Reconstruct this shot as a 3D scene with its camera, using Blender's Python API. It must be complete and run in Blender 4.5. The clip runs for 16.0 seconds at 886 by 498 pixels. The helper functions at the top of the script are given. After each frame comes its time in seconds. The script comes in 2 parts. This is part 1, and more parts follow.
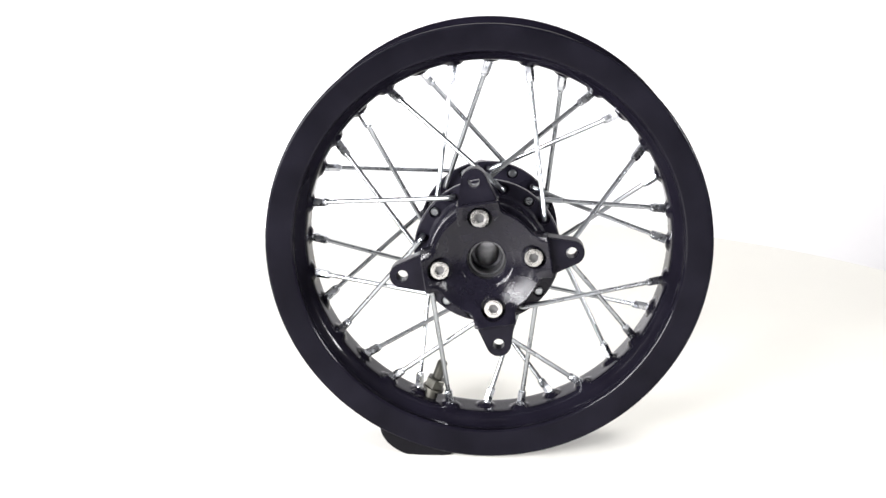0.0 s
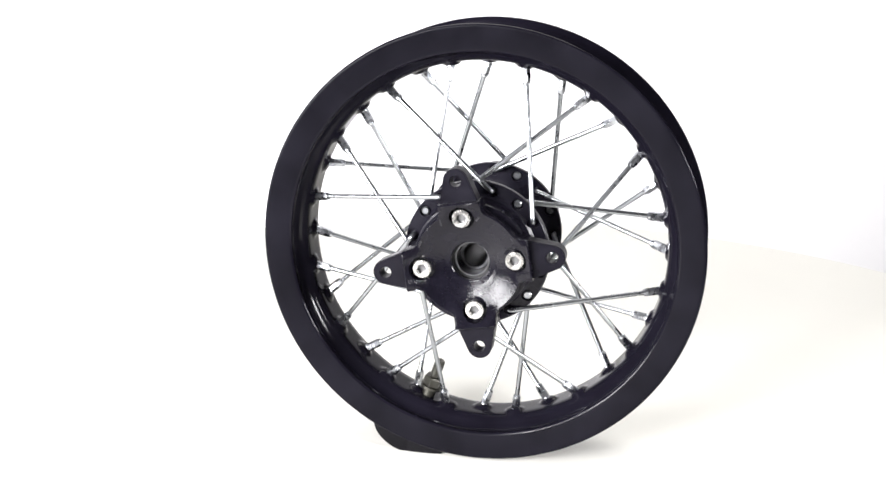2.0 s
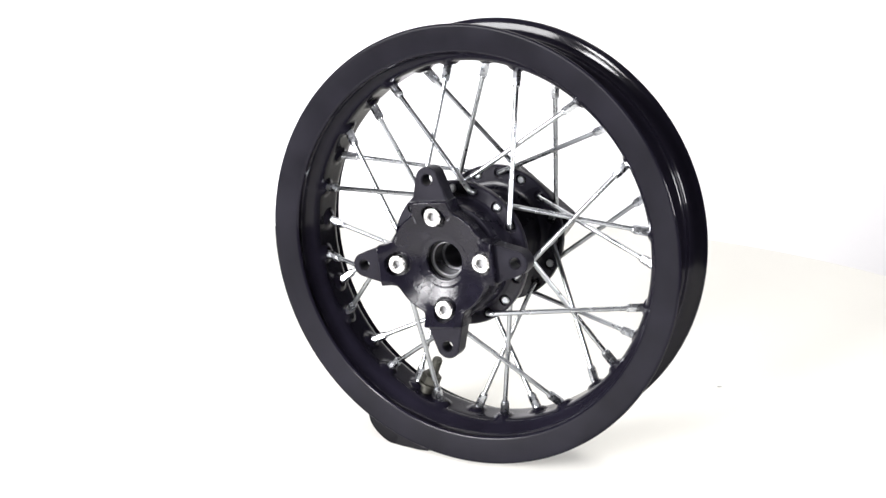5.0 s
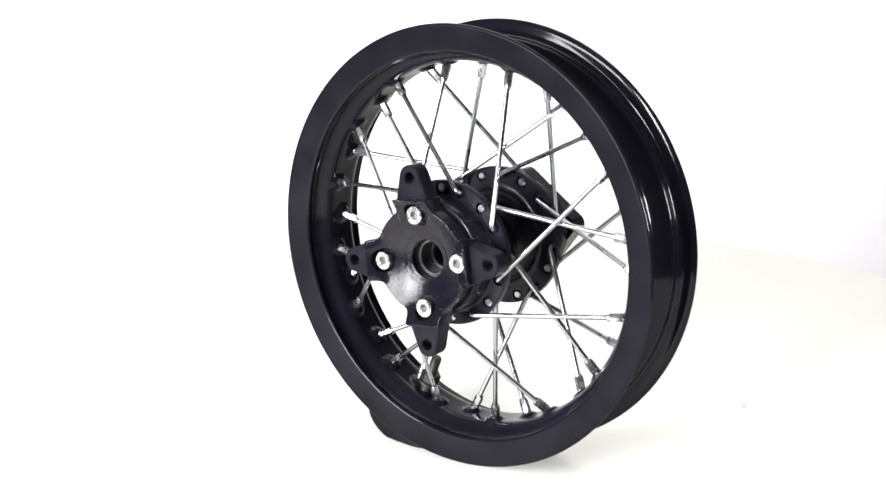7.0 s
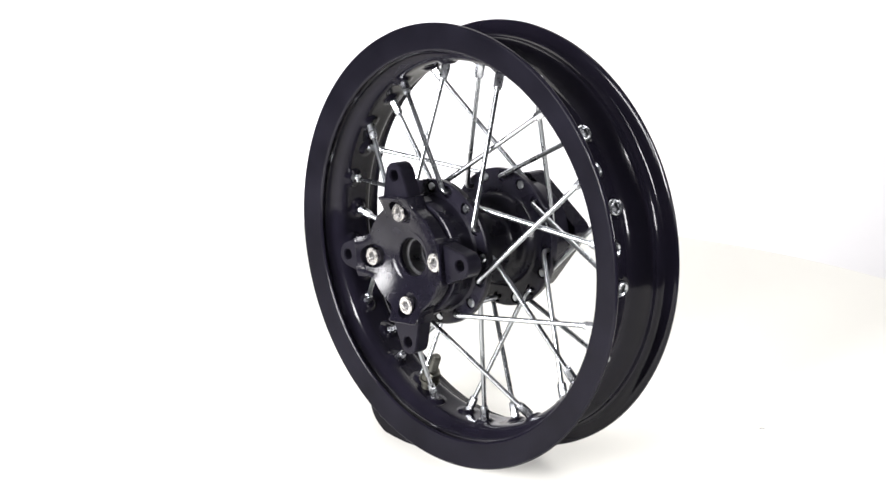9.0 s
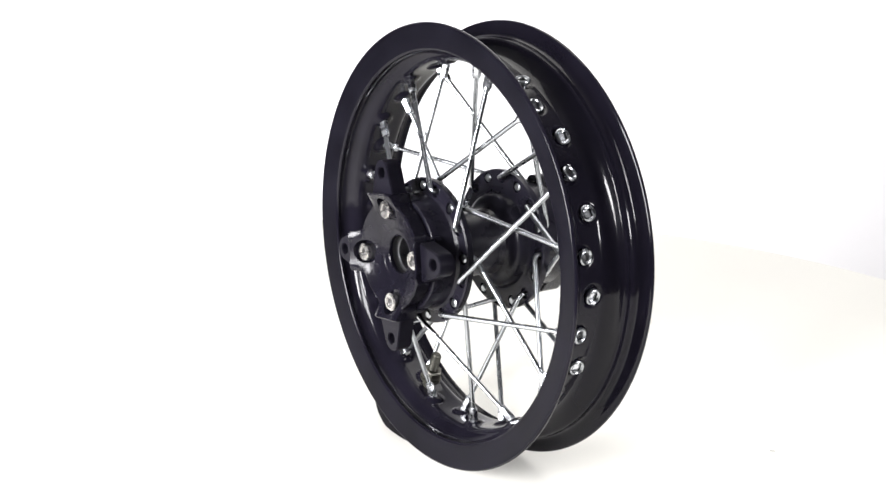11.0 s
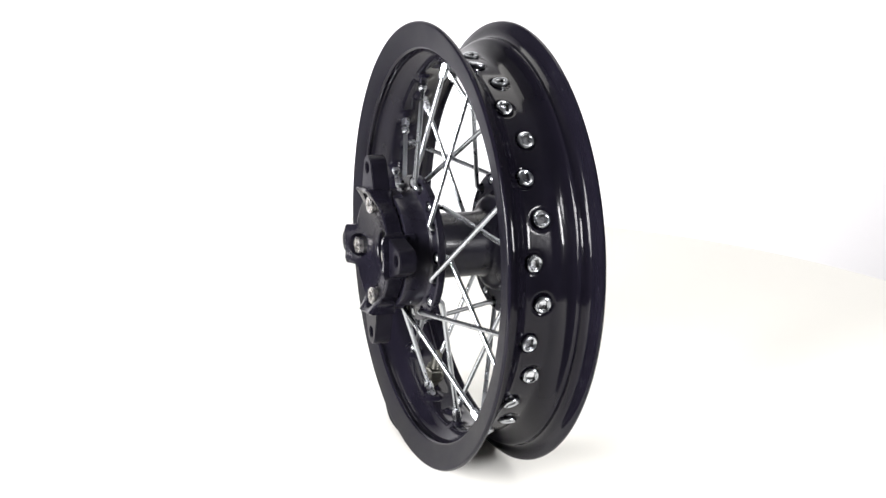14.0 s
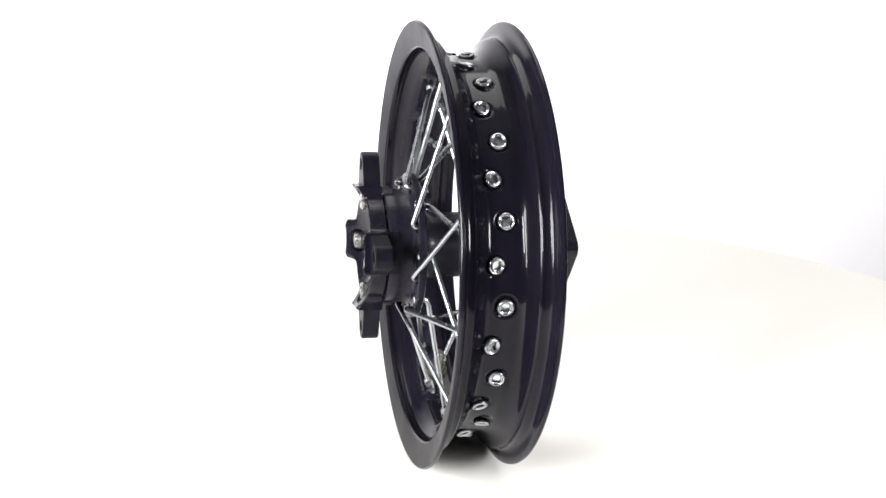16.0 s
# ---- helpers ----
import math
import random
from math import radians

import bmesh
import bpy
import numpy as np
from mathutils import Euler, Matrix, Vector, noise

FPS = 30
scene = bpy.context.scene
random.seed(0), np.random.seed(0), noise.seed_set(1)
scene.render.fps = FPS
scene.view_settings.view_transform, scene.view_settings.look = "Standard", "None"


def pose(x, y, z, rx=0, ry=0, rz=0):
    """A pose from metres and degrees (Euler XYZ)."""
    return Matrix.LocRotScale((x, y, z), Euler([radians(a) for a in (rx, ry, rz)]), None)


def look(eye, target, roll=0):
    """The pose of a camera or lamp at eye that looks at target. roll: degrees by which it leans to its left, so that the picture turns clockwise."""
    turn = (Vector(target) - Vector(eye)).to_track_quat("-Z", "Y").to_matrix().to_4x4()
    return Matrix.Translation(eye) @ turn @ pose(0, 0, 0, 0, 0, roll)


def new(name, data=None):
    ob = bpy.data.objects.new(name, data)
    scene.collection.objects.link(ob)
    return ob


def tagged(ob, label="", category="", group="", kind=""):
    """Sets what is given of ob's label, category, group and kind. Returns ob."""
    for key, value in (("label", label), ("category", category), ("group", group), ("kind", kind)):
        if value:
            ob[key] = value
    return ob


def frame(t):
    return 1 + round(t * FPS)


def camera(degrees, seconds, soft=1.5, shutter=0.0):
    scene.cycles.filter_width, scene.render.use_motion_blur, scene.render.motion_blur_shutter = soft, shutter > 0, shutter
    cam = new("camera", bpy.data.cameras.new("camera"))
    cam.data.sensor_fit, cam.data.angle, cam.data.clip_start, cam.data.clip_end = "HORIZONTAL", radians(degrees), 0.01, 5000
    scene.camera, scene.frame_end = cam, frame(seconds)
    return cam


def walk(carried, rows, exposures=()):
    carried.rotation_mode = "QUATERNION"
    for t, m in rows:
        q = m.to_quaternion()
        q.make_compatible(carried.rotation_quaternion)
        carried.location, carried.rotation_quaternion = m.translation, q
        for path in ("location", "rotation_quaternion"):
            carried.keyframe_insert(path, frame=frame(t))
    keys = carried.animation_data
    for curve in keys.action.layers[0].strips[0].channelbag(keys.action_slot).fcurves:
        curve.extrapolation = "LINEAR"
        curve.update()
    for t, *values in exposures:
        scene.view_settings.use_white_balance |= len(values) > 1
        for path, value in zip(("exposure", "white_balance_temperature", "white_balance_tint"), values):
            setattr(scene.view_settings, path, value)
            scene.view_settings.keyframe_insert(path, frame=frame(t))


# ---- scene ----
# Camera: stands still, 0.44 m above the turntable, tilted 17 degrees down.
cam = camera(40.72, 16.0)
CAM_POSE = (Matrix.Translation((0, -0.8854, 0.4359)) @ Matrix.Rotation(radians(0.777), 4, "Z")
            @ Matrix.Rotation(radians(90 - 17.572), 4, "X") @ Matrix.Rotation(radians(0.528), 4, "Z"))
walk(cam, [(0.0, CAM_POSE), (16.0, CAM_POSE)], [(0.0, 0.0), (16.0, 0.0)])

# Turn of the table, clockwise from above: seconds, degrees.
TURN = [(0, 0.00), (1, -4.69), (2, -9.50), (3, -14.42), (4, -19.39), (5, -24.36), (6, -29.30), (7, -34.19), (8, -39.00),
        (9, -43.72), (10, -48.34), (11, -52.87), (12, -57.32), (13, -61.71), (14, -66.08), (15, -70.46), (16, -74.92)]

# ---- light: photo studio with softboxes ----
world = bpy.data.worlds.new("studio_world")
scene.world = world
world.use_nodes = True
world.node_tree.nodes["Background"].inputs[0].default_value = (0.9, 0.95, 1.0, 1)
world.node_tree.nodes["Background"].inputs[1].default_value = 0.05


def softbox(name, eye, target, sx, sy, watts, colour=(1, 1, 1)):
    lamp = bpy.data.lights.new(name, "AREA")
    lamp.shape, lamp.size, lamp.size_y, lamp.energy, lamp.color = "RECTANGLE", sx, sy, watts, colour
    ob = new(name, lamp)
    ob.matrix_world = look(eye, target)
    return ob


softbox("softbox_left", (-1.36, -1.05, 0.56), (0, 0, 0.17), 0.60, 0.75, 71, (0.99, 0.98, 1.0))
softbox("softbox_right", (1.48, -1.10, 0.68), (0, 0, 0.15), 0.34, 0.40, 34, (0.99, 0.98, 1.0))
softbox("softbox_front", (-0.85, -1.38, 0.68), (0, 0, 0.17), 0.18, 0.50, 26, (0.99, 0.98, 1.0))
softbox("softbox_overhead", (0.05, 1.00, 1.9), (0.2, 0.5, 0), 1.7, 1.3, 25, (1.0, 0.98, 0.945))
# unseen fill strip, added low behind the turntable to whiten the paper
softbox("backdrop_fill", (-1.1, 0.95, -0.50), (-0.65, 2.5, 0.66), 2.0, 0.3, 50, (0.98, 0.965, 1.0))

# ---- materials ----


def mat(name):
    m = bpy.data.materials.new(name)
    m.use_nodes = True
    nt = m.node_tree
    return m, nt, nt.nodes["Principled BSDF"]


def surface(name, colour, rough, metal=0.0, vary=0.1, scale=40.0, fine=900.0, bump=0.02, rough_vary=0.08, coat=0.0, spec=0.5, turned=False, coat_rough=0.09):
    """Principled surface with patchy tone, fine grain relief and uneven gloss."""
    m, nt, b = mat(name)
    tc = nt.nodes.new("ShaderNodeTexCoord")
    n1 = nt.nodes.new("ShaderNodeTexNoise")
    n1.inputs["Scale"].default_value, n1.inputs["Detail"].default_value = scale, 4
    n2 = nt.nodes.new("ShaderNodeTexNoise")
    n2.inputs["Scale"].default_value, n2.inputs["Detail"].default_value = fine, 2
    nt.links.new(tc.outputs["Object"], n1.inputs["Vector"])
    nt.links.new(tc.outputs["Object"], n2.inputs["Vector"])
    ramp = nt.nodes.new("ShaderNodeMapRange")
    ramp.inputs["From Min"].default_value, ramp.inputs["From Max"].default_value = 0.3, 0.7
    ramp.inputs["To Min"].default_value, ramp.inputs["To Max"].default_value = 1 - vary, 1 + vary
    nt.links.new(n1.outputs["Fac"], ramp.inputs["Value"])
    mul = nt.nodes.new("ShaderNodeVectorMath")
    mul.operation = "SCALE"
    mul.inputs[0].default_value = colour
    nt.links.new(ramp.outputs["Result"], mul.inputs["Scale"])
    nt.links.new(mul.outputs["Vector"], b.inputs["Base Color"])
    rr = nt.nodes.new("ShaderNodeMapRange")
    rr.inputs["From Min"].default_value, rr.inputs["From Max"].default_value = 0.3, 0.7
    rr.inputs["To Min"].default_value, rr.inputs["To Max"].default_value = max(0.02, rough - rough_vary), rough + rough_vary
    nt.links.new(n1.outputs["Fac"], rr.inputs["Value"])
    nt.links.new(rr.outputs["Result"], b.inputs["Roughness"])
    bp = nt.nodes.new("ShaderNodeBump")
    bp.inputs["Strength"].default_value, bp.inputs["Distance"].default_value = bump, 0.001
    nt.links.new(n2.outputs["Fac"], bp.inputs["Height"])
    if turned:      # tool chatter with faint concentric marks round the axle
        wave = nt.nodes.new("ShaderNodeTexWave")
        wave.wave_type, wave.rings_direction = "RINGS", "Y"
        wave.inputs["Scale"].default_value, wave.inputs["Distortion"].default_value = 210, 2.0
        wave.inputs["Detail"].default_value, wave.inputs["Detail Scale"].default_value = 3, 6
        nt.links.new(tc.outputs["Object"], wave.inputs["Vector"])
        chatter = nt.nodes.new("ShaderNodeTexNoise")
        chatter.inputs["Scale"].default_value, chatter.inputs["Detail"].default_value = 850, 2
        nt.links.new(tc.outputs["Object"], chatter.inputs["Vector"])
        blend = nt.nodes.new("ShaderNodeMath")
        blend.operation = "MULTIPLY_ADD"
        blend.inputs[1].default_value = 0.10
        nt.links.new(wave.outputs["Fac"], blend.inputs[0])
        nt.links.new(chatter.outputs["Fac"], blend.inputs[2])
        nt.links.new(blend.outputs["Value"], bp.inputs["Height"])
    nt.links.new(bp.outputs["Normal"], b.inputs["Normal"])
    nt.links.new(bp.outputs["Normal"], b.inputs["Coat Normal"])
    b.inputs["Metallic"].default_value = metal
    b.inputs["Coat Weight"].default_value = coat
    b.inputs["Coat Roughness"].default_value = coat_rough
    b.inputs["Specular IOR Level"].default_value = spec
    return m


RIM_BLACK = surface("gloss_black_rim", (0.0060, 0.0053, 0.0092), 0.17, vary=0.2, scale=25, fine=1500, bump=0.012, rough_vary=0.04, spec=0.04, coat=0.26, coat_rough=0.055)
FACE_BLACK = surface("satin_black_rim_face", (0.0044, 0.0040, 0.0070), 0.36, vary=0.3, scale=30, fine=2500, bump=0.03, rough_vary=0.06, spec=0.085)
HUB_BLACK = surface("satin_black_hub", (0.0088, 0.0080, 0.0130), 0.30, vary=0.2, scale=60, fine=1800, bump=0.04, rough_vary=0.06, spec=0.14, coat=0.10)
CARRIER_BLACK = surface("machined_black_carrier", (0.0060, 0.0054, 0.0092), 0.26, vary=0.2, scale=80, fine=2200, bump=0.16, rough_vary=0.04, spec=0.04, coat=0.42, turned=True, coat_rough=0.075)
ARM_BLACK = surface("satin_black_arm", (0.0064, 0.0058, 0.0095), 0.32, vary=0.25, scale=90, fine=2200, bump=0.05, rough_vary=0.06, spec=0.10, coat=0.02)
ZINC = surface("zinc_plated_steel", (0.40, 0.415, 0.435), 0.28, metal=1.0, vary=0.06, scale=40, fine=2500, bump=0.004, rough_vary=0.03)
NIPPLE = surface("bright_zinc_nipple", (0.56, 0.575, 0.605), 0.27, metal=1.0, vary=0.15, scale=200, fine=2500, bump=0.02, rough_vary=0.05)
CHROME = surface("bright_bolt_steel", (0.72, 0.705, 0.69), 0.26, metal=1.0, vary=0.08, scale=200, fine=2500, bump=0.03)
# steel darkened to carry the shade inside bolt sockets and nipple recesses
RECESS = surface("shaded_socket_steel", (0.20, 0.20, 0.205), 0.38, metal=1.0, vary=0.25, scale=300, fine=2500, bump=0.1)
STEEL = surface("dull_bearing_steel", (0.21, 0.21, 0.22), 0.34, metal=1.0, vary=0.1, scale=100, fine=2500, bump=0.03)
SPACER_STEEL = surface("dark_spacer_steel", (0.085, 0.085, 0.09), 0.36, metal=1.0, vary=0.15, scale=100, fine=2500, bump=0.05)
SEAL = surface("black_rubber_seal", (0.012, 0.012, 0.013), 0.5, vary=0.1, scale=100, fine=2500, bump=0.05)
STUD = surface("aged_olive_zinc", (0.085, 0.083, 0.072), 0.42, metal=0.9, vary=0.2, scale=150, fine=2000, bump=0.1)
RUBBER = surface("black_rubber_shoe", (0.0042, 0.0039, 0.0052), 0.55, vary=0.2, scale=60, fine=1200, bump=0.1, spec=0.08)
TABLE_WHITE = surface("white_turntable_laminate", (0.84, 0.831, 0.780), 0.55, vary=0.015, scale=6, fine=600, bump=0.05, spec=0.3)
PAPER_WHITE = surface("white_studio_paper", (0.87, 0.865, 0.87), 0.8, vary=0.015, scale=3, fine=400, bump=0.05, spec=0.2)
WALL_PAINT = surface("grey_studio_paint", (0.10, 0.10, 0.105), 0.8, vary=0.08, scale=3, fine=300, bump=0.1, spec=0.2)
CEILING_PAINT = surface("pale_ceiling_paint", (0.45, 0.45, 0.45), 0.85, vary=0.05, scale=3, fine=300, bump=0.1, spec=0.2)
FLOOR_GREY = surface("grey_studio_floor", (0.16, 0.16, 0.165), 0.7, vary=0.1, scale=3, fine=200, bump=0.1, spec=0.3)
CRUMB = surface("pale_grey_crumb", (0.45, 0.44, 0.41), 0.8, vary=0.2, scale=300, fine=900, bump=0.1)

# ---- mesh helpers (millimetres in, metres out; wheel space: x right, y back along the axle, z up) ----
MM = 0.001


def link_mesh(name, bm, material, smooth=None):
    bmesh.ops.recalc_face_normals(bm, faces=bm.faces[:])
    me = bpy.data.meshes.new(name)
    bm.to_mesh(me)
    bm.free()
    me.materials.append(material)
    if smooth is not None:
        me.shade_smooth()
        me.set_sharp_from_angle(angle=radians(smooth))
    return new(name, me)


def part(name, bm, material, parent, label="", smooth=30):
    ob = link_mesh(name, bm, material, smooth)
    ob.parent = parent
    return tagged(ob, label)


def polar(r, az, y):
    a = radians(az)
    return Vector((r * math.cos(a), y, r * math.sin(a))) * MM


def lathe(profile, segs=96, closed=False, bm=None, rad=None):
    """Revolve (radius, y) pairs about the axle. rad(r, y, az): optional change of the radius."""
    bm = bm or bmesh.new()
    rings = []
    for i in range(segs):
        az = 360 * i / segs
        rings.append([bm.verts.new(polar(rad(r, y, az) if rad else r, az, y)) for r, y in profile])
    n = len(profile)
    for i in range(segs):
        a, b = rings[i], rings[(i + 1) % segs]
        for j in range(n if closed else n - 1):
            k = (j + 1) % n
            bm.faces.new((a[j], a[k], b[k], b[j]))
    return bm


def circle(cx, cz, r, segs=24, turn=0.0):
    return [(cx + r * math.cos(2 * math.pi * i / segs + turn), cz + r * math.sin(2 * math.pi * i / segs + turn)) for i in range(segs)]


def prism(outer, holes, y0, y1, chamfer=0.0, bm=None):
    """A plate with through holes, from y0 to y1 (y0 is the face towards the viewer side)."""
    bm = bm or bmesh.new()
    edges = []
    for loop in [outer] + holes:
        vs = [bm.verts.new((x * MM, y0 * MM, z * MM)) for x, z in loop]
        edges += [bm.edges.new((vs[i], vs[(i + 1) % len(vs)])) for i in range(len(vs))]
    faces = [f for f in bmesh.ops.triangle_fill(bm, edges=edges, use_beauty=True)["geom"] if isinstance(f, bmesh.types.BMFace)]
    back = bmesh.ops.extrude_face_region(bm, geom=faces)["geom"]
    bmesh.ops.translate(bm, verts=[v for v in back if isinstance(v, bmesh.types.BMVert)], vec=(0, (y1 - y0) * MM, 0))
    bmesh.ops.recalc_face_normals(bm, faces=bm.faces[:])
    # the front faces stay behind after the extrusion, so the plate is closed on both sides
    if chamfer:
        sharp = [e for e in bm.edges if len(e.link_faces) == 2 and e.calc_face_angle(0) > radians(60)
                 and abs(e.verts[0].co.y - e.verts[1].co.y) < 1e-6]
        bmesh.ops.bevel(bm, geom=sharp, offset=chamfer * MM, segments=2, affect="EDGES", clamp_overlap=True)
    return bm


def sweep(points, radius, segs=10, bm=None, turn=0.0):
    """A capped rod along points (Vectors, metres); radius in mm, one or one for each point."""
    bm = bm or bmesh.new()
    n = len(points)
    radii = radius if isinstance(radius, (list, tuple)) else [radius] * n
    side = None
    rings = []
    for i, p in enumerate(points):
        d = (points[min(i + 1, n - 1)] - points[max(i - 1, 0)]).normalized()
        if side is None:
            side = d.orthogonal().normalized()
        side = (side - d * side.dot(d)).normalized()
        up = d.cross(side)
        rings.append([bm.verts.new(p + (side * math.cos(2 * math.pi * k / segs + turn) + up * math.sin(2 * math.pi * k / segs + turn)) * radii[i] * MM)
                      for k in range(segs)])
    for a, b in zip(rings, rings[1:]):
        for k in range(segs):
            bm.faces.new((a[k], a[(k + 1) % segs], b[(k + 1) % segs], b[k]))
    bm.faces.new(rings[0])
    bm.faces.new(rings[-1][::-1])
    return bm


# ---- the room ----


def slab(name, size, centre, material, label, category):
    bm = bmesh.new()
    bmesh.ops.create_cube(bm, size=1)
    bmesh.ops.scale(bm, vec=size, verts=bm.verts[:])
    bmesh.ops.translate(bm, vec=centre, verts=bm.verts[:])
    return tagged(link_mesh(name, bm, material), label, category, kind="structure")


DROP = -0.75   # the studio floor, below the turntable's top
slab("floor", (6.4, 6.4, 0.1), (0, 0, DROP - 0.054), FLOOR_GREY, "dark grey studio floor round the turntable", "floor")
slab("ceiling", (6.4, 6.4, 0.1), (0, 0, 2.75), CEILING_PAINT, "pale grey painted studio ceiling", "ceiling")
slab("wall_north", (6.4, 0.1, 3.5), (0, 3.25, 0.948), WALL_PAINT, "grey painted studio wall behind the paper", "wall")
slab("wall_south", (6.4, 0.1, 3.5), (0, -3.25, 0.948), WALL_PAINT, "grey painted studio wall", "wall")
slab("wall_west", (0.1, 6.4, 3.5), (-3.25, 0, 0.948), WALL_PAINT, "grey painted studio wall", "wall")
slab("wall_east", (0.1, 6.4, 3.5), (3.25, 0, 0.948), WALL_PAINT, "grey painted studio wall", "wall")


def paper_backdrop():
    """White paper that lies on the floor and sweeps up the rear wall."""
    line = [(0.8, DROP), (1.2, DROP), (1.6, DROP)]
    line += [(1.7 + 0.8 * math.sin(radians(a)), DROP + 0.8 - 0.8 * math.cos(radians(a))) for a in range(0, 91, 6)]
    line += [(2.5, 0.6), (2.5, 1.2), (2.5, 1.8), (2.5, 2.5)]
    bm = bmesh.new()
    cols = [-2.6 + 0.4 * i for i in range(14)]
    top = [[bm.verts.new((x, y, z)) for x in cols] for y, z in line]
    for a, b in zip(top, top[1:]):
        for i in range(len(cols) - 1):
            bm.faces.new((a[i], a[i + 1], b[i + 1], b[i]))
    ob = link_mesh("backdrop", bm, PAPER_WHITE, 40)
    mod = ob.modifiers.new("sheet", "SOLIDIFY")
    mod.thickness, mod.offset = 0.002, -1 if ob.data.polygons[0].normal.z > 0 else 1
    return tagged(ob, "seamless white studio paper sweeping up behind the turntable", "backdrop", kind="structure")


paper_backdrop()

# ---- the turntable ----


def build_turntable():
    """A round white top, set a little off the turning axis, on a pedestal."""
    base = new("turntable")
    cx, cy, r, h = 0.019, -0.046, 0.675, -DROP
    bm = bmesh.new()
    prof = [(0.0001, 0), (r - 0.003, 0), (r - 0.0008, -0.001), (r, -0.004), (r, -0.018), (r - 0.002, -0.02), (0.0001, -0.02)]
    lathe([(a * 1000, b * 1000) for a, b in prof], 160, bm=bm)
    bmesh.ops.rotate(bm, verts=bm.verts[:], cent=(0, 0, 0), matrix=Matrix.Rotation(radians(90), 3, "X"))
    bmesh.ops.translate(bm, verts=bm.verts[:], vec=(cx, cy, 0))
    part("tabletop", bm, TABLE_WHITE, base)
    bm = lathe([(0.1, -20), (300, -20), (300, -60), (90, -75), (80, -640), (95, -680), (330, -700), (340, -h * 1000), (0.1, -h * 1000)], 96)
    bmesh.ops.rotate(bm, verts=bm.verts[:], cent=(0, 0, 0), matrix=Matrix.Rotation(radians(90), 3, "X"))
    part("pedestal", bm, PAPER_WHITE, base)
    return tagged(base, "large round white motorised photo turntable", "turntable")


turntable = build_turntable()

# ---- the wheel ----
WHEEL_RADIUS = 166.0
HOLES = [11.25 * i + 0.3 for i in range(32)]      # spoke holes round the rim; odd ones serve the front flange


def hole_side(i):
    return -5.4 if i % 2 else 1.7


def rim_mesh():
    half_out = [(141.0, 1.1 * k) for k in range(8)] + [(141.05, 8.8), (141.3, 9.9), (141.65, 10.9), (142.1, 12.0), (143.0, 13.4), (144.4, 15.0), (146.6, 17.1), (149.2, 19.0), (151.4, 20.1), (152.9, 21.0), (153.5, 22.1),
                (153.2, 24), (153.4, 25.6), (153.9, 27.1), (154.8, 28.4), (156.1, 29.3), (157.8, 29.9), (161, 30.3), (164, 30.8), (165.6, 31.6), (166, 32.8),
                (165.6, 33.9), (164.9, 34.4), (164.2, 34.52), (163.5, 34.5)]
    half_in = [(148.6, 31.3), (147.9, 31.2), (147.1, 31.0), (146.2, 30.5), (145.7, 29.7), (145.9, 28.5), (146.6, 27.3), (147.1, 25.8), (147.2, 24.2), (146.8, 22.4), (145.5, 20), (142, 17.6),
               (139.4, 15), (138.2, 12.5), (137.9, 11), (137.8, 10), (137.72, 8.8)] + [(137.7, 7.7 - 1.1 * k) for k in range(8)]
    side = half_out + half_in
    loop = side + [(r, -y) for r, y in reversed(side[1:-1])]

    def dent(r, y, az):
        """Each spoke hole sits in a boss pushed towards the hub."""
        if r > 147:
            return r
        out = r
        k = round((az - 0.3) / 11.25)
        for i in (k - 1, k, k + 1):
            u = ((az - (11.25 * i + 0.3) + 180) % 360 - 180) * 2.42
            v = y - hole_side(i % 32)
            q = (u * u + v * v) / 6.0 ** 2
            if q < 6:
                out -= 2.5 * math.exp(-q * q * q * 0.6)
        return out

    return lathe(loop, 800, closed=True, rad=dent)


def build_rim(wheel):
    bm = rim_mesh()
    ob = part("rim", bm, RIM_BLACK, wheel, "gloss black alloy rim with satin side faces", smooth=35)
    ob.data.materials.append(FACE_BLACK)
    for p in ob.data.polygons:
        c = p.center
        if abs(p.normal.y) > 0.93 and p.normal.y * c.y > 0 and math.hypot(c.x, c.z) > 0.1472:
            p.material_index = 1
    return ob


def build_hub(wheel):
    """Hub shell with a spoke flange at each end, hollow for the axle."""
    prof = [(15, -57), (41.0, -57), (41.8, -56.6), (42.1, -55.8), (42.2, -49), (42.2, -42.5), (43, -40), (45, -38.4), (53.0, -38.0), (54.1, -37.2), (54.3, -35), (54.1, -32.8), (53.0, -32),
            (36, -31.8), (29, -30), (26, -26), (24.8, -20), (24.5, -10), (24.5, 12), (24.7, 15), (25.4, 17.5), (27.2, 19.4), (30, 20.6), (32.6, 21.6), (34.6, 23.0), (35.8, 24.9), (36.4, 27.0), (37.3, 29.2), (39.2, 30.3), (42, 30.5),
            (53.0, 30.5), (54.1, 31.3), (54.3, 33.5), (54.1, 35.7), (53.0, 36.5), (44, 36.6), (41, 39), (40, 43), (40, 66), (15, 66.5)]
    shell = part("hub_shell", lathe(prof, 128, closed=True), HUB_BLACK, wheel, "satin black alloy hub shell with drilled flanges")
    shell.parent = None
    sinks = bmesh.new()
    for i in range(32):
        hub_az, r_hub = spoke_line(i)[1:3]
        x, z = r_hub * math.cos(radians(hub_az)), r_hub * math.sin(radians(hub_az))
        for y0, y1 in ((-39.5, -36.0), (-34.0, -30.5)) if i % 2 else ((29.0, 32.5), (34.5, 38.0)):
            prism(circle(x, z, 4.5, 20), [], y0, y1, 0, sinks)
    cut(shell, [sinks])
    shell.parent = wheel
    return shell


ARM_AZ = 9.5


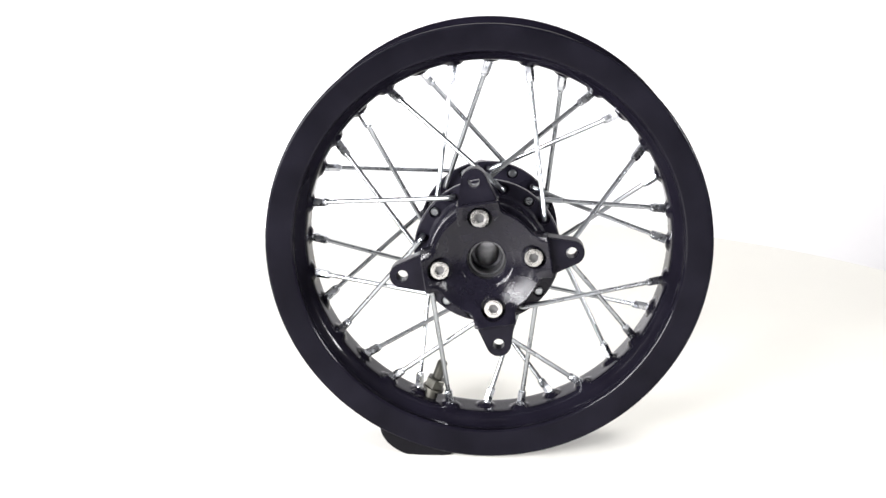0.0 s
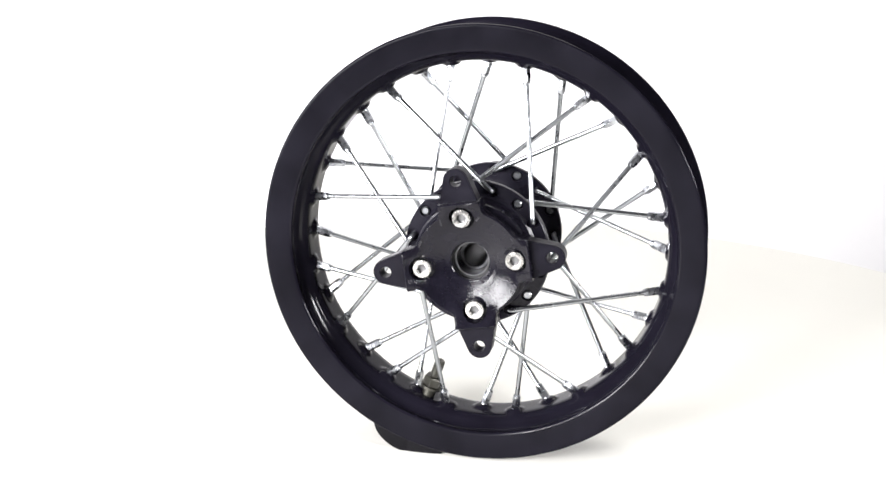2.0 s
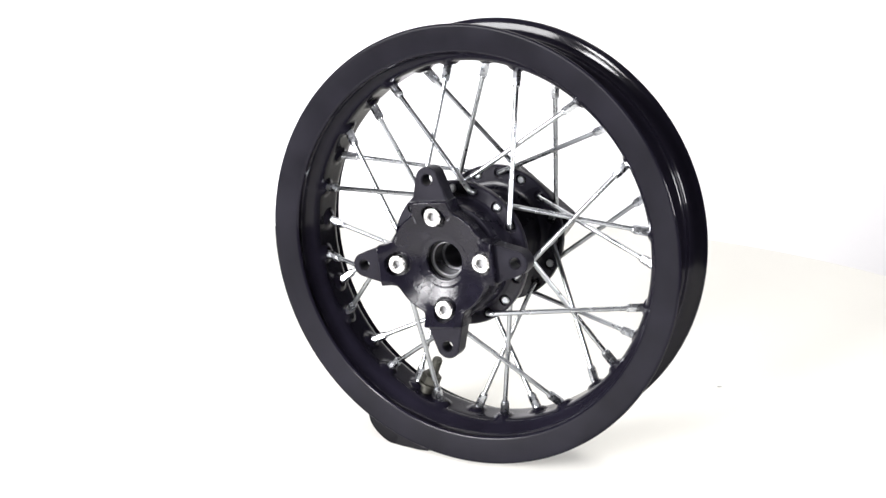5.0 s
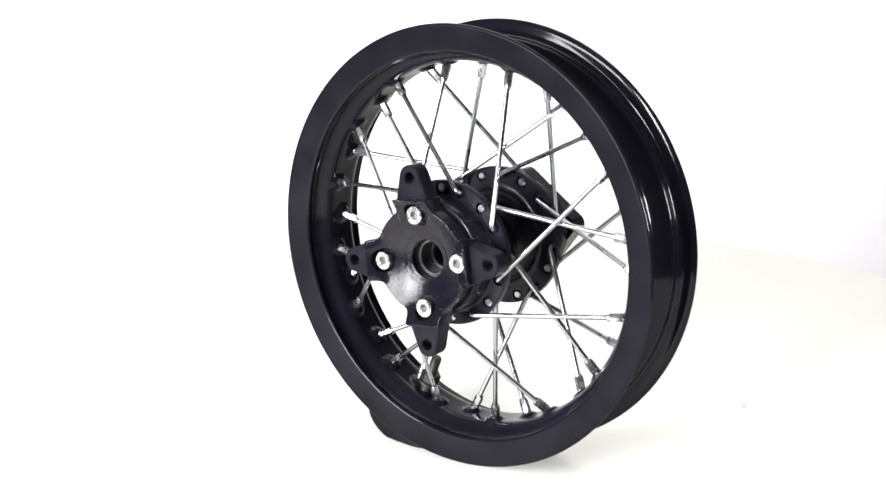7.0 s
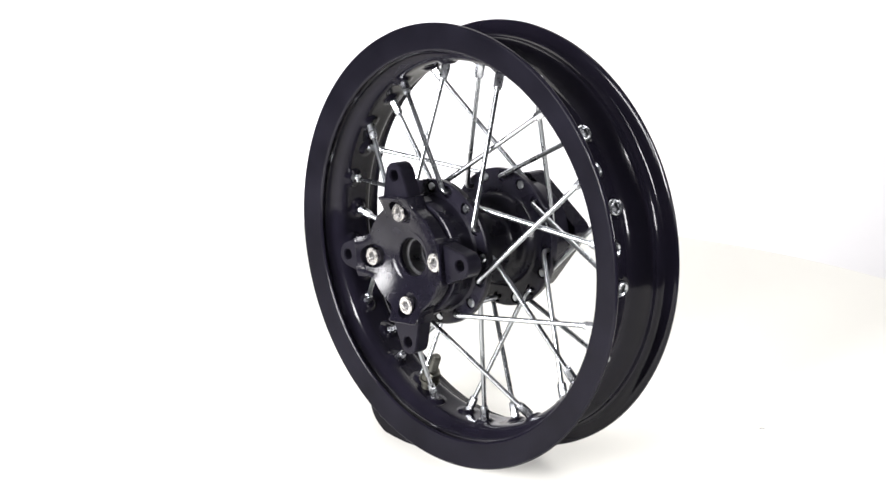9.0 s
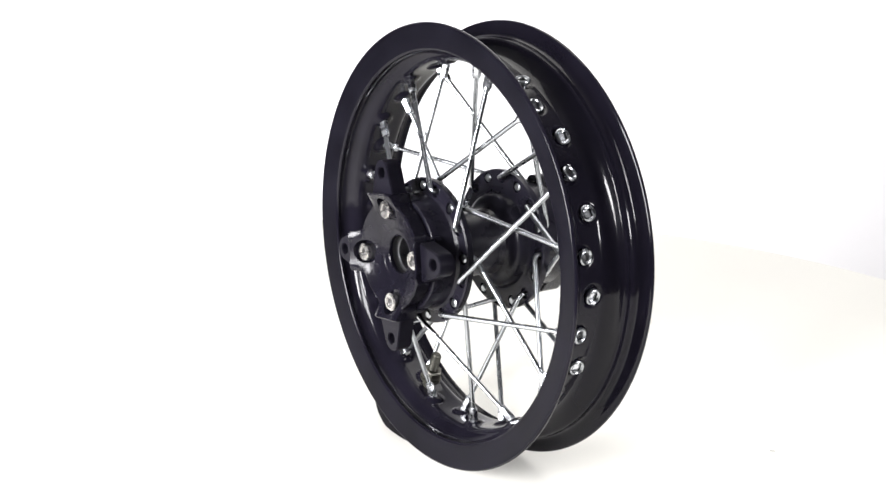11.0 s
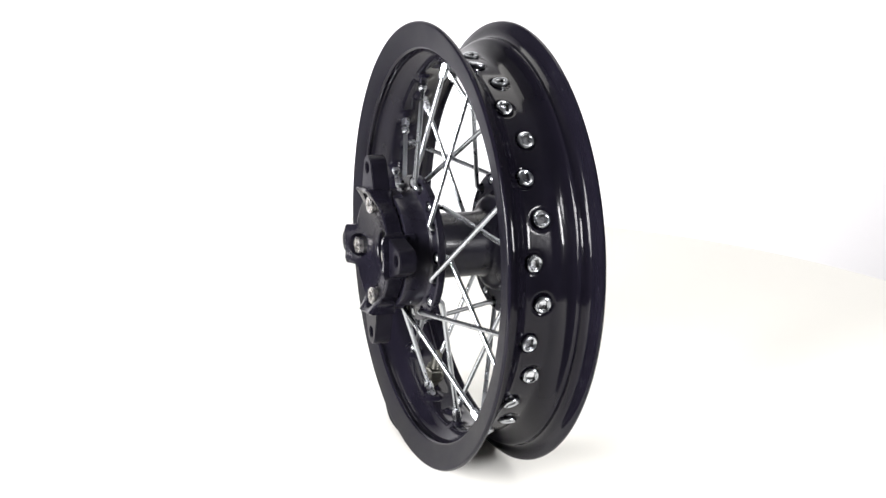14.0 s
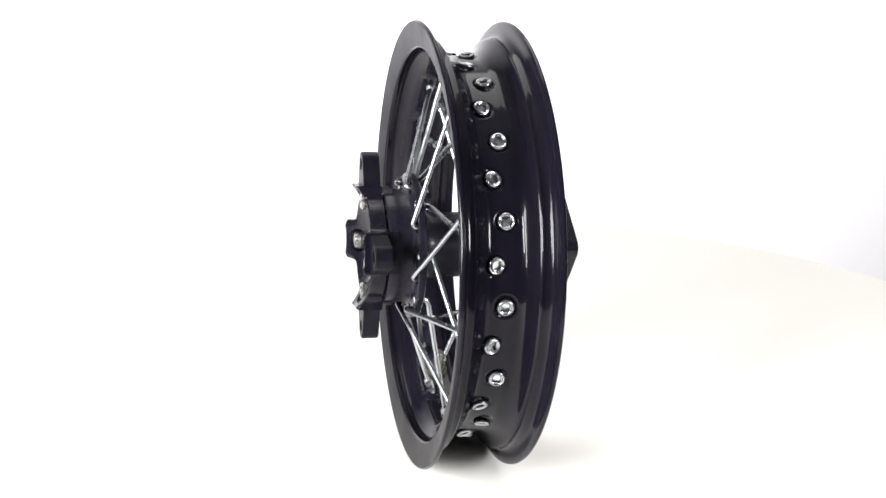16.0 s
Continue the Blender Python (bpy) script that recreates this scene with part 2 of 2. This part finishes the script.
def arm_outline(k, r_hole, r_tip, w_root):
    """One tapered arm with a round tip; its root sits in the round body."""
    a0 = radians(ARM_AZ + 90 * k)
    ca, sa = math.cos(a0), math.sin(a0)
    local = [(42.5, 0), (41.5, -w_root + 0.4), (43.0, -w_root), (46.0, -w_root + 1.2)]
    for i in range(11):
        b = -math.pi / 2 + 0.2 + (math.pi - 0.4) * i / 10
        local.append((r_hole + r_tip * math.cos(b), r_tip * math.sin(b)))
    local += [(46.0, w_root - 1.2), (43.0, w_root), (41.5, w_root - 0.4)]
    return [(x * ca - z * sa, x * sa + z * ca) for x, z in local]


def on_arm(r, k, off=0.0):
    a = radians(ARM_AZ + 90 * k + off)
    return r * math.cos(a), r * math.sin(a)


def cut(ob, cutters):
    """Take the bmesh solids in cutters out of ob's mesh for good."""
    for bm in cutters:
        tool = link_mesh("cutter", bm, CARRIER_BLACK)
        mod = ob.modifiers.new("cut", "BOOLEAN")
        mod.operation, mod.object, mod.solver = "DIFFERENCE", tool, "EXACT"
        me = bpy.data.meshes.new_from_object(ob.evaluated_get(bpy.context.evaluated_depsgraph_get()))
        ob.modifiers.remove(mod)
        ob.data = me
        bpy.data.objects.remove(tool)
    ob.data.shade_smooth()
    ob.data.set_sharp_from_angle(angle=radians(26))


def smooth01(x):
    x = min(1.0, max(0.0, x))
    return x * x * (3 - 2 * x)


def dish(r):
    """How far the dished face stands out along the axle at radius r."""
    x = r - 17.4
    return 61.6 + 0.4 * smooth01((r - 18.6) / 1.4) + (0.22 * x + 0.0088 * x * x if x < 15 else 5.28 + 0.484 * (x - 15))


def dished_face():
    """Front face: low round the axle, rising in four lobes that hold the bolts and end above the arms."""
    bm = bmesh.new()
    n, rings = 288, 40
    grid = []
    for i in range(n):
        az = 360 * i / n
        off = radians((az - ARM_AZ + 45) % 90 - 45)
        lobe_end = min(44.6 / math.cos(off), 14.6 / max(0.02, abs(math.sin(off))))
        r_out = (38.2 ** 14 + lobe_end ** 14) ** (1 / 14)
        col = [(14.1, -57.9), (14.1, -60.4), (14.7, -61.0)]
        for j in range(rings):
            r = 15.2 + (r_out - 15.2) * j / (rings - 1)
            lobe = smooth01((18.5 - abs(r * math.sin(off))) / 9.0)
            ridge = 3.0 * max(0.0, (r - 34) / 10.5)
            col.append((r, -(dish(r) + ridge * lobe)))
        r, y = col[-1]
        col += [(r + 0.3, y + 0.05), (r + 1.1, y + 0.9), (r + 1.1, -58.6), (r + 0.4, -57.9)]
        grid.append([bm.verts.new(polar(a, az, b)) for a, b in col])
    m = len(grid[0])
    for i in range(n):
        a, b = grid[i], grid[(i + 1) % n]
        for j in range(m):
            bm.faces.new((a[j], a[(j + 1) % m], b[(j + 1) % m], b[j]))
    return bm


def build_front_carrier(wheel):
    carrier = part("brake_disc_carrier", dished_face(), CARRIER_BLACK, wheel, "black machined four-armed brake disc carrier")
    carrier.parent = None
    cut(carrier, [prism(circle(*on_arm(33.8, k), 8.9, 36), [], -85, -64.4) for k in range(4)])
    carrier.parent = wheel
    # short rows of stamped marks beside the arms
    for az, count, step in ((77, 5, 1.0), (30, 3, 2.2), (124, 4, 1.0), (158, 4, 2.0), (-62, 4, 2.0)):
        for i in range(count):
            r = 37.4 - (1.3 * i if step == 1.0 else 0.0)
            a = radians(az + step * i)
            bm = bmesh.new()
            bmesh.ops.create_cube(bm, size=1)
            bmesh.ops.scale(bm, vec=(0.0014, 0.0006, 0.0005), verts=bm.verts[:])
            bmesh.ops.rotate(bm, verts=bm.verts[:], cent=(0, 0, 0), matrix=Matrix.Rotation(-a - (0.0 if step > 1 else math.pi / 2), 3, "Y"))
            bmesh.ops.translate(bm, verts=bm.verts[:], vec=polar(r, az + step * i, -dish(r)))
            part("stamped_mark", bm, SPACER_STEEL, carrier)
    for k in range(4):
        a0 = ARM_AZ + 90 * k
        bm = prism(arm_outline(k, 61, 9.0, 15.0), [circle(*on_arm(60.8, k), 4.1, 20)], -71.8, -59.4, 0.8)
        part("arm", bm, ARM_BLACK, carrier)
        x, z = on_arm(33.8, k)
        bm = prism(circle(x, z, 6.5, 40), [circle(x, z, 3.7, 6, 0.3 + k)], -71.8, -66.6, 0.9)
        bolt = part("cap_bolt", bm, CHROME, carrier, "bright steel socket-head bolt")
        # socket bottom in the darkened steel: shade down the hole, put into colour
        part("socket_floor", prism(circle(x, z, 6.4, 32), [], -67.6, -64.0), RECESS, bolt)
        pad = [(r * math.cos(radians(a0 + o)), r * math.sin(radians(a0 + o))) for r, o in ((34, -26), (43.2, -21), (44.5, -16), (44.8, 0), (44.5, 16), (43.2, 21), (34, 26))]
        part("mounting_lug", prism(pad, [], -57.8, -50.2, 0.6), HUB_BLACK, carrier)
    return carrier


def build_bearing(wheel, y, sign, name):
    ring = part(name, lathe([(16.3, y), (16.3, y - sign * 1.2), (15.2, y - sign * 1.2), (14.8, y - sign * 0.6), (14.7, y + sign * 3.4), (12.9, y + sign * 3.6)], 64), SEAL, wheel)
    part("inner_race", lathe([(13.1, y + sign * 5), (13.0, y + sign * 3.2), (12.7, y + sign * 2.9), (11.9, y + sign * 2.9), (11.5, y + sign * 3.4), (11.3, y + sign * 26), (12.5, y + sign * 26)], 64), STEEL, ring, "bare steel inner race")
    return ring


def build_spacer(wheel):
    """Tube between the two bearings, seen down the bore."""
    prof = [(11.2, -42), (11.0, -43), (9.2, -43), (8.6, -42.4), (8.4, -40), (8.4, 58), (9, 60), (11, 60), (11.2, 58)]
    return part("axle_spacer", lathe(prof, 64), SPACER_STEEL, wheel, "dark steel spacer tube between the bearings")


def build_rear_carrier(wheel):
    """Sprocket carrier on the far side: a square plate with rounded corners."""
    pts = []
    for k in range(4):
        a0 = ARM_AZ + 1.5 + 90 * k
        cx, cz = on_arm(38.5, k, 1.5)
        for i in range(9):
            b = radians(a0 - 47 + 94 * i / 8)
            pts.append((cx + 8 * math.cos(b), cz + 8 * math.sin(b)))
    ob = part("sprocket_carrier", prism(pts, [circle(0, 0, 16.6, 40)], 65.5, 82.0, 1.0), CARRIER_BLACK, wheel, "black machined square sprocket carrier")
    return ob


def spoke_line(i):
    """Flange hole azimuth, flange face data and the rim hole for rim hole i."""
    az = HOLES[i]
    if i % 2:                       # front flange
        outer = (i - 7) % 4 == 0    # elbow on the visible face
        hub_az = az - 46.9 if outer else az + 41.4
        y_in, y_out = -32.0, -38.0
        r_hub = 48.6
        y_face = y_out if outer else y_in
        y_head = y_in if outer else y_out
    else:                           # rear flange
        inner = i % 4 == 0
        hub_az = az + 45.5 if inner else az - 44.3
        r_hub = 48.3
        y_face = 30.5 if inner else 36.5
        y_head = 36.5 if inner else 30.5
    return az, hub_az, r_hub, y_face, y_head, hole_side(i)


def build_spoke(wheel, i):
    az, hub_az, r_hub, y_face, y_head, y_rim = spoke_line(i)
    s = 1 if y_face > y_head else -1
    start = polar(r_hub, hub_az, y_face)
    seat = polar(140.0, az, y_rim)
    root = start + Vector((0, s * 4.0 * MM, 0))
    d = (seat - root).normalized()
    pts = [polar(r_hub, hub_az, y_head - s * 0.5), polar(r_hub, hub_az, y_head + s * 0.5), polar(r_hub, hub_az, y_head + s * 1.6), start]
    radii = [2.3, 3.3, 1.9, 1.9]
    for k in range(7):             # the elbow bends out of the hole
        f = k / 6
        pts.append((start * (1 - f) + root * f) * (1 - f) + (root * (1 - f) + (root + d * 5 * MM) * f) * f)
        radii.append(1.9)
    pts.pop(3)
    radii.pop(3)
    length = (seat - root).length
    pts += [root + d * (length * f) for f in (0.33, 0.66)] + [seat - d * 13 * MM]
    radii += [1.8, 1.8, 1.8]
    spoke = part("spoke", sweep(pts, radii, 12), ZINC, wheel, smooth=40)
    # nipple: flats at the hub end, round neck, slotted head inside the rim well
    base = seat - d * 15.5 * MM
    bm = sweep([base, base + d * 0.5 * MM, base + d * 10.2 * MM, base + d * 10.8 * MM], [2.5, 3.3, 3.45, 3.2], 6, turn=0.4 + i)
    sweep([base - d * 1.4 * MM, base - d * 1.0 * MM, base + d * 0.6 * MM], [2.3, 2.8, 2.9], 14, bm)
    sweep([base + d * 10.5 * MM, base + d * 16 * MM], [3.1, 3.1], 14, bm)
    part("nipple", bm, NIPPLE, spoke, "bright zinc spoke nipple", smooth=30)
    # head, with a square recess
    radial = polar(1000, az, 0).normalized()
    axis = (radial + d * 1.2).normalized()
    c = polar(140.6, az, y_rim)
    bm = bmesh.new()
    side = axis.orthogonal().normalized()
    up = axis.cross(side)
    rings = []
    for r, h in ((3.0, -1.5), (5.4, 0.0), (5.9, 0.9), (5.9, 1.9), (5.5, 2.6), (4.8, 2.9), (4.2, 2.7), (3.7, 2.1), (3.4, 2.0), (3.1, -0.2), (1.2, -0.4)):
        n = 20
        ring = []
        for k in range(n):
            a = 2 * math.pi * k / n
            rr = r if r > 3.6 or h < -1.2 else r * (1.16 - 0.34 * abs(math.sin(2 * a)))
            ring.append(bm.verts.new(c + axis * h * MM + (side * math.cos(a) + up * math.sin(a)) * rr * MM))
        rings.append(ring)
    for a, b in zip(rings, rings[1:]):
        for k in range(n):
            bm.faces.new((a[k], a[(k + 1) % n], b[(k + 1) % n], b[k]))
    bm.faces.new(rings[-1])
    head = part("nipple_head", bm, ZINC, spoke, "bright slotted nipple head in the rim well", smooth=40)
    head.data.materials.append(RECESS)
    # recess faces get the darkened steel as painted shade
    for p in head.data.polygons[8 * n:]:
        p.material_index = 1
    return spoke


def build_rim_lock(wheel):
    """Clamp bolt through the rim with a nut inside and a rubber shoe between the flanges."""
    az = -108.3
    tan = polar(1000, az + 90, 0).normalized()
    rad = polar(1000, az, 0).normalized()

    def at(r, t=0.0, y=0.0):
        return rad * r * MM + tan * t * MM + Vector((0, y * MM, 0))

    lock = part("rim_lock_bolt", sweep([at(106, 0, -0.7), at(107, 0, -0.7), at(150, 0, -0.7)], [3.0, 3.8, 3.8], 16), STUD, wheel, "dull olive zinc rim lock bolt")
    bm = bmesh.new()
    for k in range(22):            # thread ridges
        r = 108 + 1.25 * k
        ring = []
        for rr, dr in ((3.75, -0.5), (4.15, 0.0), (3.75, 0.5)):
            ring.append([bm.verts.new(at(r + dr + 0, math.cos(2 * math.pi * j / 16) * rr, -0.7 + math.sin(2 * math.pi * j / 16) * rr)) for j in range(16)])
        for a, b in zip(ring, ring[1:]):
            for j in range(16):
                bm.faces.new((a[j], a[(j + 1) % 16], b[(j + 1) % 16], b[j]))
    part("thread", bm, STUD, lock, smooth=20)
    part("hex_nut", sweep([at(121, 0, -0.7), at(122, 0, -0.7), at(128, 0, -0.7), at(129, 0, -0.7)], [7.2, 8.0, 8.0, 7.4], 6, turn=0.35), STUD, lock, "dull olive zinc hexagon nut", smooth=15)
    part("washer", sweep([at(129, 0, -0.7), at(131, 0, -0.7)], [8.5, 8.5], 24), STUD, lock)
    part("sleeve", sweep([at(131, 0, -0.7), at(139, 0, -0.7)], [5.2, 5.2], 20), STUD, lock)
    # shoe: a curved pad with rounded ends
    bm = bmesh.new()
    rings = []
    for i in range(25):
        u = -1 + 2 * i / 24
        a = u * 11.5
        e = math.sqrt(max(0.0, 1 - abs(u) ** 2.5))
        top, low = 155.5, 158 + 21 * e
        w = 28 + 2.8 * e
        ring = []
        for r, y in ((top, -w * 0.88), (top + 1.5, -w * 0.93), (low - 3, -w), (low - 0.8, -w * 0.985), (low, -w * 0.94), (low, w * 0.94), (low - 0.8, w * 0.985), (low - 3, w), (top + 1.5, w * 0.93), (top, w * 0.88)):
            # worn flat where the wheel rests on it
            r = min(r, (166.9 - 0.037 * y) / abs(math.sin(radians(az - 0.1 + a))))
            ring.append(bm.verts.new(polar(r, az - 0.1 + a, y)))
        rings.append(ring)
    n = len(rings[0])
    for a, b in zip(rings, rings[1:]):
        for k in range(n):
            bm.faces.new((a[k], a[(k + 1) % n], b[(k + 1) % n], b[k]))
    bm.faces.new(rings[0])
    bm.faces.new(rings[-1][::-1])
    part("rim_lock_shoe", bm, RUBBER, lock, "black rubber rim lock shoe", smooth=40)


def build_wheel():
    wheel = new("motorcycle_wheel")
    build_rim(wheel)
    build_hub(wheel)
    build_front_carrier(wheel)
    build_bearing(wheel, -57.0, 1, "front_bearing")
    build_rear_carrier(wheel)
    build_bearing(wheel, 80.0, -1, "rear_bearing")
    build_spacer(wheel)
    for i in range(32):
        build_spoke(wheel, i)
    build_rim_lock(wheel)
    # meshes are drawn about the axle's middle; the wheel's own origin lies at its foot
    lift = Matrix.Translation((0, 0, WHEEL_RADIUS * MM))
    for ob in wheel.children:
        ob.matrix_basis = lift
    return tagged(wheel, "black spoked motorcycle wheel without tyre standing on the white turntable", "wheel")


wheel = build_wheel()
LEAN = Matrix.Rotation(radians(-2.04), 4, "Z") @ Matrix.Rotation(radians(-2.12), 4, "X")
WHEEL_AT_START = Matrix.Translation((0.0226, -0.0088, 0.1671)) @ LEAN @ Matrix.Translation((0, 0, -WHEEL_RADIUS * MM))


def build_crumb():
    """A tiny flattened grey crumb lying on the table."""
    bm = bmesh.new()
    bmesh.ops.create_icosphere(bm, subdivisions=2, radius=1)
    for v in bm.verts:
        k = 1 + 0.25 * noise.noise(v.co * 2.3)
        v.co = Vector((v.co.x * 0.0024 * k, v.co.y * 0.0011 * k, max(-0.4, v.co.z) * 0.0006 * k + 0.00024))
    return tagged(link_mesh("crumb", bm, CRUMB, 60), "tiny pale grey crumb lying on the white turntable", "crumb")


crumb = build_crumb()
CRUMB_AT_START = Matrix.Translation((0.174, 0.183, 0.0)) @ Matrix.Rotation(radians(35), 4, "Z")


def motions():
    rows_table, rows_wheel, rows_crumb = [], [], []
    for t, a in TURN:
        turn = Matrix.Rotation(radians(a), 4, "Z")
        rows_table.append((t, turn))
        rows_wheel.append((t, turn @ WHEEL_AT_START))
        rows_crumb.append((t, turn @ CRUMB_AT_START))
    walk(turntable, rows_table)
    walk(wheel, rows_wheel)
    walk(crumb, rows_crumb)


motions()
